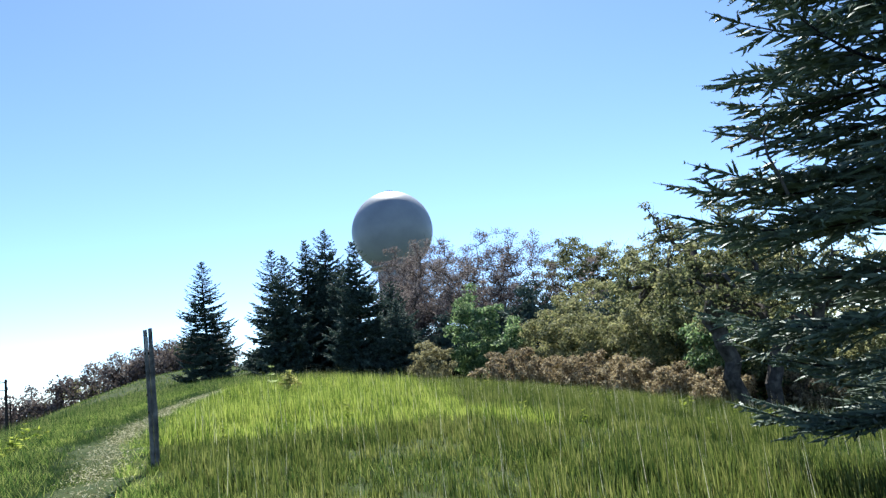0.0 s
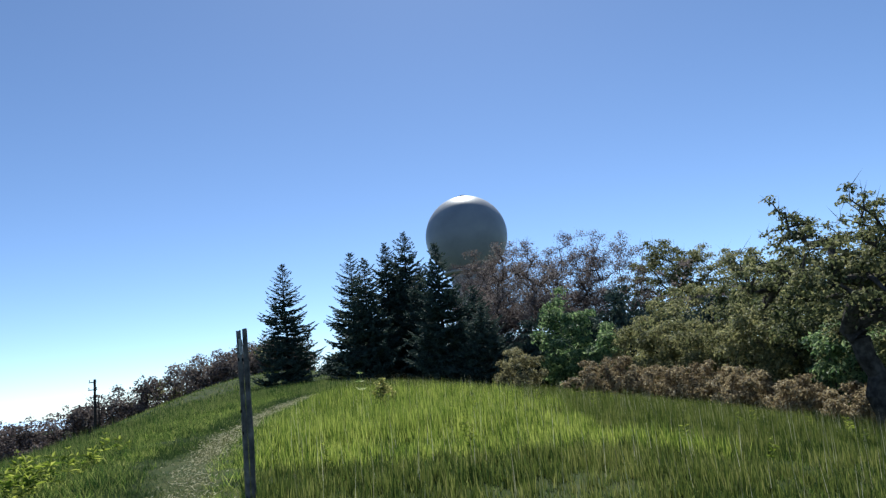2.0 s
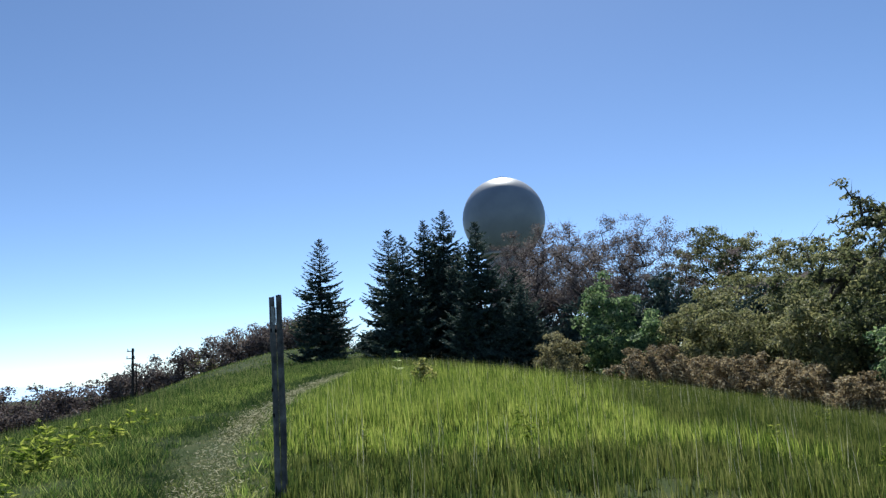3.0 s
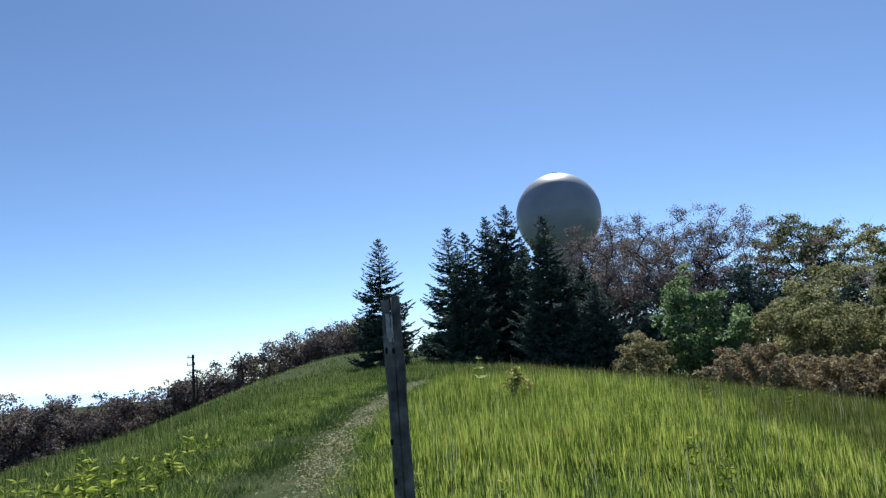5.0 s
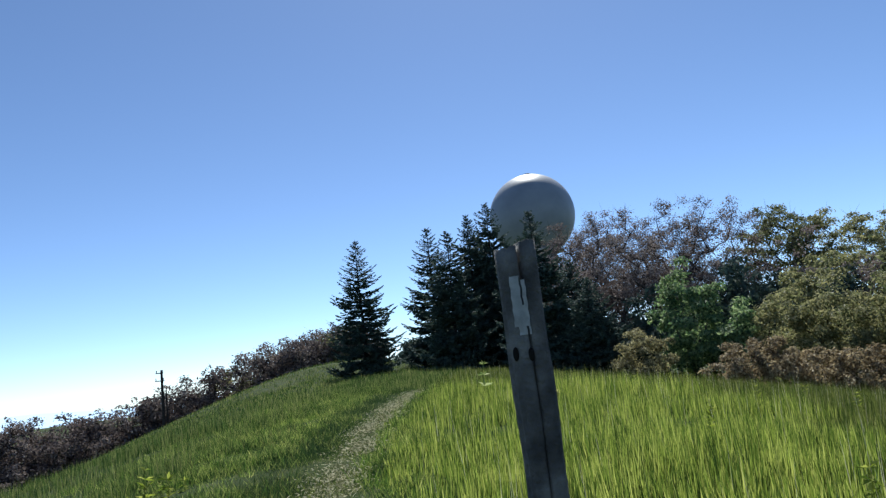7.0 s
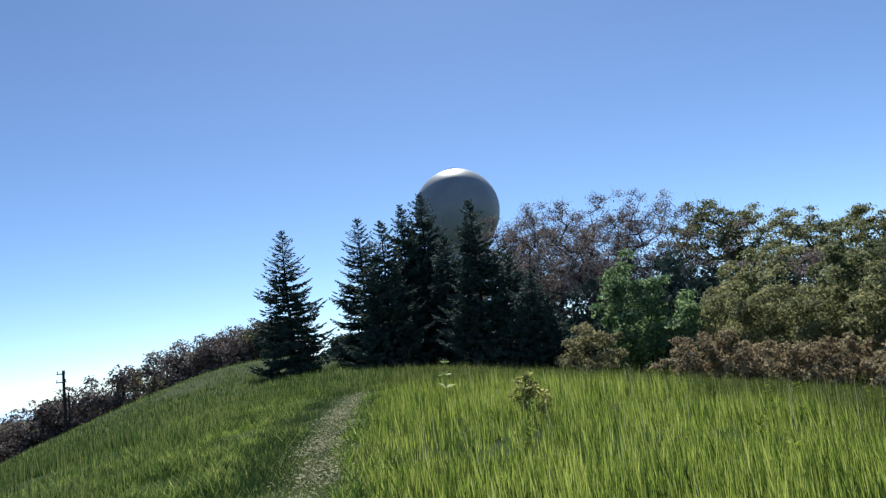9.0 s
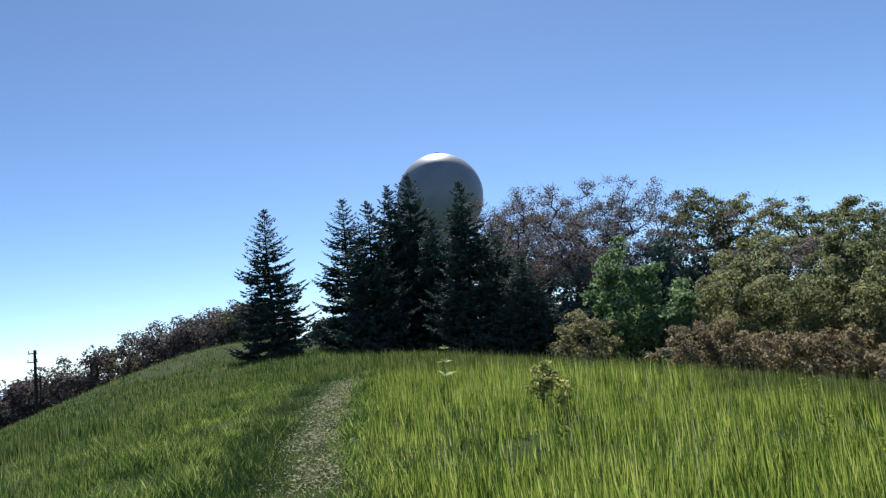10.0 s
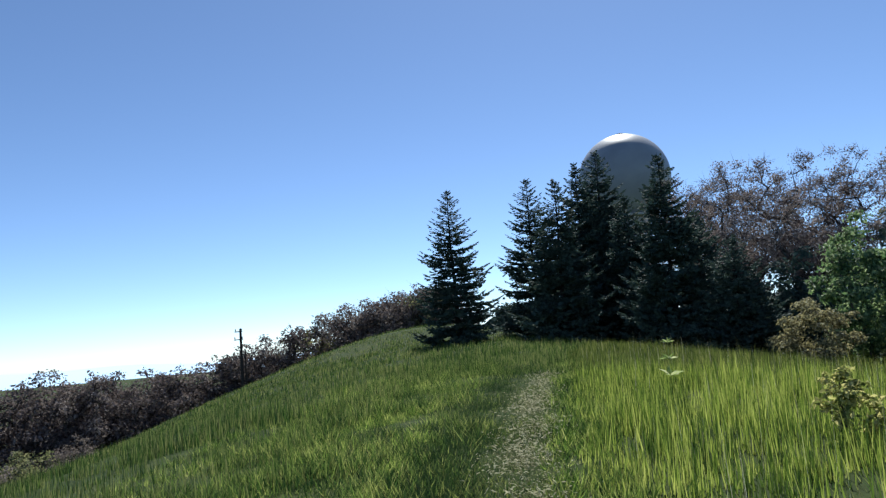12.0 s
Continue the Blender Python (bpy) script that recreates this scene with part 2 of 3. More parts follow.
# ---- ground ----
def make_ground():
    near_x = np.linspace(-60, 45, 151)
    near_y = np.linspace(-25, 90, 165)
    far = np.array([8, 20, 40, 80, 160, 320, 640, 1300, 2400, 4000.0])
    xs = np.concatenate([-60 - far[::-1], near_x, 45 + far])
    ys = np.concatenate([-25 - far[::-1], near_y, 90 + far])
    X, Y = np.meshgrid(xs, ys)
    Z = lift(X, Y)
    close = np.exp(-((X + 5) ** 2 + (Y - 15) ** 2) / 45 ** 2)
    Z = Z + close * 0.05 * (np.sin(X * 1.3 + np.cos(Y * 0.9) * 2) * np.sin(Y * 1.1 + X * 0.4))
    g = Geo()
    nx = len(xs)
    i = (np.arange(len(ys) - 1)[:, None] * nx + np.arange(nx - 1)[None]).ravel()[:, None]
    g.add(np.stack([X, Y, Z], -1), np.concatenate([i + [0, 1, nx + 1], i + [0, nx + 1, nx]], 1))
    ob = piece("ground", g, M_SOIL, smooth=True)
    tagged(ob, "grassy hilltop meadow ground falling away to a wide plain", "ground", kind="structure")


make_ground()

PATH_X = [1.5, 0.0, -1.3, -3.3, -4.6, -5.82, -6.85, -7.4, -8.05, -8.4, -9.1]
PATH_Y = [-4.0, 0.0, 3.0, 6.7, 9.4, 12.6, 16.8, 20.0, 25.0, 29.0, 33.0]


def path_off(x, y):
    """How far to the right of the path's middle line."""
    return x - np.interp(y, PATH_Y, PATH_X) + 0.04 * np.sin(y * 1.7)


def blades(g, x, y, h, w, lean, fine=True, sway=None):
    """Bent grass blades; far and short ones are single slivers."""
    n = len(x)
    z = lift(x, y) - 0.03
    a = rng.uniform(0, 2 * np.pi, n)
    side = np.stack([np.cos(a), np.sin(a), np.zeros(n)], -1) * (w / 2)[:, None]
    b = rng.uniform(0, 2 * np.pi, n)
    bend = np.stack([np.cos(b), np.sin(b), np.zeros(n)], -1) * (h * lean * rng.uniform(0.2, 1.2, n))[:, None]
    if sway is not None:
        bend = bend + np.stack([np.cos(sway[0]), np.sin(sway[0]), np.zeros(n)], -1) * (h * sway[1])[:, None]
    base = np.stack([x, y, z], -1)
    up = np.stack([np.zeros(n), np.zeros(n), h], -1)
    tip = base + up * (1 - 0.25 * lean) + bend
    if not fine:
        g.add(np.stack([base - side, base + side, tip], 1).reshape(-1, 3), np.arange(3 * n).reshape(-1, 3))
        return
    mid = base + up * 0.55 + bend * 0.35
    v = np.stack([base - side, base + side, mid + side * 0.8, mid - side * 0.8, tip], 1).reshape(-1, 3)
    i = np.arange(n)[:, None] * 5
    g.add(v, np.concatenate([i + [0, 1, 2], i + [0, 2, 3], i + [3, 2, 4]], 1).reshape(-1, 3))


def scatter(n, x0, x1, y0, y1):
    return rng.uniform(x0, x1, n), rng.uniform(y0, y1, n)


def patchy(x, y, s=1.0):
    return 0.5 + 0.25 * (np.sin(x * 1.1 * s + 2 * np.sin(y * 0.7 * s)) + np.sin(y * 1.3 * s - 1.5 * np.sin(x * 0.6 * s)))


def make_grass():
    tall, lush, slope, short = Geo(), Geo(), Geo(), Geo()

    def tufts(n, each, x0, x1, y0, y1, width, hs, spread, fine):
        """Tufts of blades with one height and one lean each, and gaps between."""
        cx, cy = scatter(n, x0, x1, y0, y1)
        p = patchy(cx, cy)
        ch = hs * (0.22 + 0.23 * p) * rng.uniform(0.55, 1.5, n)
        ca, cl = rng.uniform(0, 2 * np.pi, n), rng.uniform(0, 0.12, n)
        t = np.repeat(np.arange(n), each)
        m = len(t)
        x, y = cx[t] + rng.normal(size=m) * spread, cy[t] + rng.normal(size=m) * spread
        off = path_off(x, y)
        h = ch[t] * rng.uniform(0.45, 1.15, m) * np.where(y > 27, 0.8, np.clip((np.abs(off) - 0.15) / 1.1, 0.35, 1))
        right, left = off > 0.5 + 0.25 * p[t], (off < -2.0 - 1.2 * p[t]) | ((off < 0.7) & (y > 27.5 + 2 * p[t]))
        near = right & (cx[t] - np.interp(cy[t], PATH_Y, PATH_X) < 6 + 2 * p[t]) & (cy[t] > 10.5 + 1.5 * p[t]) & (cy[t] < 27)
        w = width * rng.uniform(0.6, 1.4, m)
        for g, k, f in ((lush, near, 1.12), (tall, right & ~near, 1.0), (slope, left, 0.85)):
            blades(g, x[k], y[k], h[k] * f, w[k], 0.15, fine, (ca[t][k], cl[t][k]))
    tufts(8600, 21, -8, 5, 2.5, 17, 0.0105, 0.64, 0.065, True)
    tufts(6600, 20, -10, 9, 13, 27, 0.014, 0.82, 0.085, False)
    tufts(5000, 15, -15, 15, 23, 41, 0.019, 1.1, 0.16, False)
    tufts(3900, 12, -30, 22, 32, 52, 0.035, 1.0, 0.25, False)
    tufts(6500, 14, -25, -6, 3, 34, 0.012, 0.95, 0.12, False)
    tufts(2200, 10, -50, -16, 20, 60, 0.034, 0.8, 0.3, False)
    tufts(1500, 10, -34, -12, 48, 76, 0.045, 0.8, 0.3, False)
    tufts(1500, 16, 4, 14, 2, 16, 0.010, 1.0, 0.12, False)
    # a low sward under everything near the path
    n = 160000
    x, y = rng.uniform(-13, 6, n), 2 + 33 * rng.random(n) ** 1.15
    off = path_off(x, y)
    k = (np.abs(off + 0.1) > 0.3 + 0.25 * rng.random(n)) | (y > 28)
    p = patchy(x, y, 1.4)
    blades(short, x[k], y[k], ((0.06 + 0.12 * p) * rng.uniform(0.6, 1.6, n))[k], 0.013 * rng.uniform(0.7, 1.5, k.sum()), 0.7, False)
    # tussocks on the trodden side
    n = 150000
    y = 2 + 30 * rng.random(n) ** 1.15
    x = np.interp(y, PATH_Y, PATH_X) + 1.0 - 5.0 * rng.random(n)
    off = path_off(x, y)
    p = patchy(x, y, 2.1) * 0.6 + patchy(x + 3, y - 2, 5.0) * 0.4
    k = np.abs(off + 0.1) > 0.28 + 0.2 * rng.random(n)
    h = (0.05 + 0.22 * p * p) * rng.uniform(0.6, 1.6, n) * np.clip(np.abs(off + 0.1) / 0.9, 0.5, 1.2)
    blades(short, x[k], y[k], h[k], 0.012 * rng.uniform(0.7, 1.5, k.sum()), 0.7, False)
    tuss = Geo()
    n, each = 7000, 18
    cy = 3 + 28 * rng.random(n) ** 1.1
    co = rng.uniform(-5.2, 0.9, n)
    keep = ((co < -1.15) | (co > 0.35)) & (patchy(cy * 1.3, co * 2.2, 1.5) > 0.38)
    cy, co = cy[keep], co[keep]
    t = np.repeat(np.arange(len(cy)), each)
    ch = rng.uniform(0.07, 0.25, len(cy))
    y = cy[t] + rng.normal(size=len(t)) * 0.07
    x = np.interp(y, PATH_Y, PATH_X) - 0.04 * np.sin(y * 1.7) + co[t] + rng.normal(size=len(t)) * 0.07
    blades(tuss, x, y, ch[t] * rng.uniform(0.5, 1.2, len(t)), 0.011 * rng.uniform(0.7, 1.4, len(t)), 0.7, False)
    tagged(piece("turf_tussocks", tuss, M_TUSSOCK), "bright yellow-green tussocks in the trodden turf", "grass", kind="stuff")
    # a strip of low, darker green blades left of the path
    dark_band = Geo()
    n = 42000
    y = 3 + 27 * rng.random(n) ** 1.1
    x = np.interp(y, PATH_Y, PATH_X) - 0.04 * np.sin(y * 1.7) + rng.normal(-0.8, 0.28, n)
    blades(dark_band, x, y, rng.uniform(0.05, 0.15, n), np.full(n, 0.012), 0.8, False)
    tagged(piece("rut_grass", dark_band, M_DARK_BAND), "darker green low grass in a strip beside the path", "grass", kind="stuff")
    n = 42000
    y = rng.uniform(3, 31, n)
    x = np.interp(y, PATH_Y, PATH_X) - 0.04 * np.sin(y * 1.7) + rng.uniform(-0.55, 0.5, n)
    blades(short, x, y, rng.uniform(0.03, 0.1, n), np.full(n, 0.009), 0.9, False)
    tagged(piece("tall_grass", tall, M_GRASS), "tall dull green meadow grass on the hill", "grass", kind="stuff")
    tagged(piece("lush_grass", lush, M_LUSH), "lush yellow-green meadow grass beside the footpath", "grass", kind="stuff")
    tagged(piece("slope_grass", slope, M_SLOPE), "darker green grass on the falling slope", "grass", kind="stuff")
    tagged(piece("short_grass", short, M_SHORT), "short tussocky turf trodden beside the footpath", "grass", kind="stuff")
    stalk = Geo()
    x, y = scatter(3500, -12, 12, 3, 34)
    o = path_off(x, y)
    k = o > 1.0
    x, y = x[k], y[k]
    blades(stalk, x, y, rng.uniform(0.45, 0.85, len(x)), np.full(len(x), 0.006), 0.1, False)
    tagged(piece("grass_stalks", stalk, M_STRAW), "thin dry seed stalks standing among the green grass", "grass", kind="stuff")
    straw = Geo()
    n = 30000
    y = -1 + 30 * rng.random(n) ** 1.2
    x = np.interp(y, PATH_Y, PATH_X) - 0.04 * np.sin(y * 1.7) + rng.normal(0.06, 0.2, n)
    k = rng.random(n) < np.clip(0.25 + patchy(x, y, 2.6), 0.1, 1) * np.clip((31 - y) / 9, 0, 1) * np.clip((y + 3) / 17, 0.35, 1)
    x, y = x[k], y[k]
    n = len(x)
    z = lift(x, y) + rng.uniform(0.0, 0.05, n)
    c = np.stack([x, y, z], -1)
    d = np.stack([rng.normal(size=n), rng.normal(size=n), rng.normal(size=n) * 0.35], -1)
    straw.leaves(c, 0.05, d, 0.16, 3.0)
    tagged(piece("path_straw", straw, M_STRAW), "pale dry clippings trodden along the narrow footpath", "footpath", kind="stuff")


make_grass()


# ---- trees ----
def framework(bark, targets, trunk, tip, wander):
    """Limbs from a trunk's points to each target, every one joining the nearest wood; thickness follows what each limb carries."""
    nodes, parent, chains = [np.array(p, float) for p in trunk], [-1] + list(range(len(trunk) - 1)), [list(range(len(trunk)))]
    order = np.argsort([np.linalg.norm(p - nodes[-1]) for p in targets])
    low = max(1, len(trunk) // 2)
    for k in order:
        p = targets[k]
        have = np.array(nodes)
        reach = np.linalg.norm(have - p, axis=1) + 0.5 * np.maximum(0, have[:, 2] - p[2])
        reach[:low] += 2.0
        s = int(np.argmin(reach))
        gap = np.linalg.norm(p - nodes[s])
        m = int(np.clip(gap / 0.5, 2, 6))
        line = [s]
        for q in np.linspace(0, 1, m + 1)[1:]:
            c = nodes[s] * (1 - q) + p * q
            c = c + rng.normal(size=3) * wander * gap * (1 - q) * 0.5 + np.array([0, 0, 0.22 * gap * q * (1 - q)])
            nodes.append(c)
            parent.append(line[-1])
            line.append(len(nodes) - 1)
        chains.append(line)
    load = np.zeros(len(nodes))
    for line in chains[1:]:
        n = line[-1]
        while n >= 0:
            load[n] += 1
            n = parent[n]
    load = np.maximum(load, 1)
    for c, line in enumerate(chains):
        r = tip * load[line] ** 0.5
        if c:
            r[0] = r[1] * 1.15
            r[-1] *= 0.5
        else:
            r[0] *= 1.35
        bark.tube([nodes[n] for n in line], r, 8 if r[0] > 0.08 else (5 if r[0] > 0.035 else 3))


def broadleaf(name, x, y, label, category, height, spread, leaf, count, leaf_size, clumps=60, puff=0.35, bole=0.35, middle=0.55, tip=0.014, twigs=6, group="", lean=(0, 0), wander=0.3, hollow=0.5, skirt=0.6, flat=0.5, lump=0.34, fill=0.18):
    """A tree or bush: crooked wood that carries clumps of single leaves, spread through an uneven crown with gaps."""
    t = thing(name, x, y, label, category, group)
    cz = middle * height
    shift = rng.uniform(0, 50)
    targets = []
    while len(targets) < clumps:
        d = rng.normal(size=3)
        d /= np.linalg.norm(d)
        if d[2] < -0.45 and skirt < 0.9:
            continue
        k = rng.uniform(hollow, 1.0) * (0.88 + lump * noise.noise((d[0] * 1.7 + shift, d[1] * 1.7, d[2] * 1.7 + shift)))
        up = (height - cz) if d[2] > 0 else cz * skirt
        targets.append(np.array([d[0] * spread * k + lean[0] * height * 0.5, d[1] * spread * k + lean[1] * height * 0.5, max(0.06 * height, cz + d[2] * up * k)]))
    top = np.array([lean[0] * height * bole, lean[1] * height * bole, height * bole])
    trunk = [top * q + np.append(rng.normal(size=2) * 0.035 * height * bole * (q > 0.1), 0) for q in np.linspace(0, 1, 6)]
    bark = Geo()
    framework(bark, targets, trunk, tip, wander)
    T = np.array(targets)
    if twigs:
        a = np.repeat(T, twigs, 0)
        w = rng.normal(size=(len(a), 3)) * puff * 0.75 + np.array([0, 0, puff * 0.35])
        bark.spindles(a, a + w, max(tip * 0.45, height * 0.0009))
    piece("trunk", bark, M_BARK, t, "dark crooked trunk and limbs")
    # leaves sit on the outer side of each clump and face outwards; some fill the shade within
    size = puff * rng.uniform(0.6, 1.45, clumps)
    out = T - [lean[0] * height * 0.5, lean[1] * height * 0.5, cz * 0.7]
    out = out / (np.linalg.norm(out, axis=1)[:, None] + 1e-9)
    k = rng.choice(clumps, count, p=size ** 2 / (size ** 2).sum())
    u = rng.normal(size=(count, 3)) + out[k] * 0.7 + [0, 0, 0.45]
    u = u / np.linalg.norm(u, axis=1)[:, None]
    c = T[k] + u * (size[k] * rng.uniform(0.25, 1.3, count) ** 0.8)[:, None] * np.array([1, 1, flat])
    inner = rng.random(count) < fill
    c[inner] = c[inner] * [0.72, 0.72, 0.88] + rng.normal(size=(inner.sum(), 3)) * puff * 0.5
    c[:, 2] = np.maximum(c[:, 2], 0.05)
    crown = Geo()
    crown.leaves(c, leaf_size, facing=u + rng.normal(size=(count, 3)) * 0.55 + [0, 0, 0.25])
    piece("crown", crown, leaf, t)
    return t


def fir(name, x, y, label, height, radius, whorls, group="", bare=0.03, dense=1.0, top=0.07, taper=0.74, lifted=0.55, level=0.02, low=0.8, uneven=(0.62, 1.16)):
    """A conifer: straight trunk, whorls of boughs, each with flat sprays of side shoots. Returns the thing and its shoots, from A to B."""
    t = thing(name, x, y, label, "conifer", group)
    bark = Geo()
    zs = np.linspace(0, height, 9)
    bend = np.cumsum(rng.normal(size=(9, 2)) * height * 0.003, axis=0)
    bark.tube(np.column_stack([bend, zs]), np.linspace(height * 0.017, 0.012, 9), 8)
    A, B, F = [], [], []
    ga = 0.0
    for w in range(whorls):
        f = bare + (0.99 - bare) * (w / (whorls - 1)) ** 0.95
        reach = radius * (1 - f) ** taper * min(1.0, low + 2.0 * (f - bare)) + top
        for b in range(rng.integers(6, 9)):
            ga += 2.4 + rng.normal() * 0.25
            L = reach * rng.uniform(*uneven)
            zb = f * height + rng.normal() * height * 0.009
            out = np.array([math.cos(ga), math.sin(ga), 0])
            rise = level + lifted * f ** 1.5 + rng.normal() * 0.05
            s = np.linspace(0, 1, 7)
            P = out[None] * (s * L)[:, None]
            P[:, 2] = zb + L * (rise * s - 0.4 * (1 - f) * s * (1 - s) + 0.07 * s ** 3)
            P[:, :2] += np.interp(zb, zs, bend[:, 0]), np.interp(zb, zs, bend[:, 1])
            bark.tube(P, np.linspace(0.01 + 0.009 * L, 0.005, 7), 3)
            across = np.cross(out, [0, 0, 1])
            m = max(5, int(L * 8 * dense))
            q = np.repeat(np.linspace(0.12, 1.0, m), 2) + rng.normal(size=2 * m) * 0.02
            sg = np.tile([-1.0, 1.0], m)[:, None]
            c = np.stack([np.interp(q, s, P[:, i]) for i in range(3)], -1)
            l = (0.09 + 0.36 * L * np.clip(1 - q, 0, 1) ** 0.8 * np.minimum(1, q * 4)) * rng.uniform(0.6, 1.2, 2 * m)
            d = out * rng.uniform(0.6, 1.05, (2 * m, 1)) + across * sg + np.stack([np.zeros(2 * m), np.zeros(2 * m), rng.normal(size=2 * m) * 0.22], -1)
            d = d / np.linalg.norm(d, axis=1)[:, None]
            A.append(c)
            B.append(c + d * l[:, None])
            k = l > 0.3
            for e in (0.3, 0.55, 0.8):
                for s2 in (-1, 1):
                    dd = d[k] * 0.8 + np.cross(d[k], [0, 0, 1]) * s2 * 0.7 + rng.normal(size=(k.sum(), 3)) * 0.18
                    a = c[k] + d[k] * (l[k] * e)[:, None]
                    A.append(a)
                    B.append(a + dd * (l[k] * 0.38)[:, None])
            A.append(P[-2:-1])
            B.append(P[-1:] + (P[-1:] - P[-2:-1]) * 0.4)
            F.append(np.full(sum(len(i) for i in A) - sum(len(i) for i in F), f))
    A.append(np.array([[*bend[-1], height - 0.45]]))
    B.append(np.array([[*bend[-1], height + 0.25]]))
    F.append(np.ones(1))
    piece("trunk", bark, M_FIRBARK, t, "straight dark trunk with bare bough wood")
    return t, np.vstack(A), np.vstack(B), np.concatenate(F)


def far_fir(x, y, height, radius, whorls, label, twig=0.06, dense=1.1):
    t, A, B, F = fir("fir_tree", x, y, label, height, radius, whorls, "firs on the crest", dense=dense)
    g = Geo()
    g.kites(A, B, twig * (1.1 - 0.5 * F))
    piece("foliage", g, M_NEEDLE, t, "dense dark green needle sprays")
    return t


far_fir(-15.9, 49.5, 8.15, 2.75, 28, "lone dark green fir with an open pointed crown", 0.058, 0.95)
far_fir(-12.6, 56.5, 9.75, 3.1, 29, "tall slender dark fir at the edge of a group", 0.06, 0.95)
far_fir(-10.06, 48.2, 8.0, 2.7, 28, "dark bluish fir in a tight group", 0.075, 1.2)
far_fir(-8.45, 56.0, 11.4, 3.7, 32, "tall dark fir standing before the white dome", 0.085, 1.2)
far_fir(-9.45, 53.0, 9.9, 2.8, 32, "dark fir crowded against a taller one", 0.085, 1.2)
far_fir(-4.99, 46.0, 8.7, 2.9, 30, "dark fir with a pointed top before the dome", 0.08, 1.25)
far_fir(-2.64, 44.0, 4.85, 2.3, 24, "smaller broad dark fir beside leafless oaks", 0.07, 1.2)
far_fir(-9.4, 60.0, 9.0, 3.0, 26, "dark fir filling the back of a tight group", 0.1, 1.0)
far_fir(-6.7, 51.0, 7.8, 2.8, 28, "dark fir half hidden among taller firs", 0.09, 1.1)
far_fir(-3.2, 52.0, 7.0, 3.0, 26, "dark fir half hidden behind a pointed fir", 0.09, 1.1)


# ---- the radome ----
def radome():
    cx, cy = -9.05, 176.0
    base = lift1(cx, cy)
    t = new("radome")
    t.location = (cx, cy, base - 0.3)
    tagged(t, "large grey-white spherical radar dome on a pale round tower", "radar dome")
    R, zc = 10.05, 33.7 - base
    bm = bmesh.new()
    bmesh.ops.create_icosphere(bm, subdivisions=6, radius=R, matrix=Matrix.Translation((0, 0, zc)))
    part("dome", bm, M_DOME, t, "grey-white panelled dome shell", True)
    # thin white skin over the top that carries the sunlit highlight
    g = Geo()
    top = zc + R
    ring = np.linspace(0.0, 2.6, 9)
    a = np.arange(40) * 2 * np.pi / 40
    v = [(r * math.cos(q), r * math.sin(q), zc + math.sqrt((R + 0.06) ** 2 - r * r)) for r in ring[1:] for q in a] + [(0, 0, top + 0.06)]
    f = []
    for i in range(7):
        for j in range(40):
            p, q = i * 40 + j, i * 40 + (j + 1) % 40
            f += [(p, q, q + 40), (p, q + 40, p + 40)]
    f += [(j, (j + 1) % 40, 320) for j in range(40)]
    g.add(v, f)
    piece("cap", g, M_CAP, t, "smooth crown cap, painted white as the sunlit top", True)
    g = Geo()
    g.tube([(0, 0, top - 0.1), (0, 0, top + 0.5)], [0.12, 0.1], 8)
    g.tube([(-0.9, 0, top + 0.32), (0, 0, top + 0.42), (0.9, 0, top + 0.32)], [0.09, 0.16, 0.09], 6)
    piece("obstruction_light", g, M_STEEL, t, "small dark lamp fitting on top")
    g = Geo()
    foot = zc - R * 0.86
    g.tube([(0, 0, 0), (0, 0, foot * 0.5), (0, 0, foot)], [4.6, 4.6, 4.6], 36, cap=True)
    piece("tower", g, M_CONC, t, "pale round concrete tower", True)
    g = Geo()
    g.tube([(0, 0, foot - 0.5), (0, 0, foot - 0.45), (0, 0, foot), (0, 0, foot + 0.05)], [4.6, 6.4, 6.4, 5.2], 36)
    piece("gallery", g, M_CONC, t, "pale gallery ring beneath the dome")


radome()


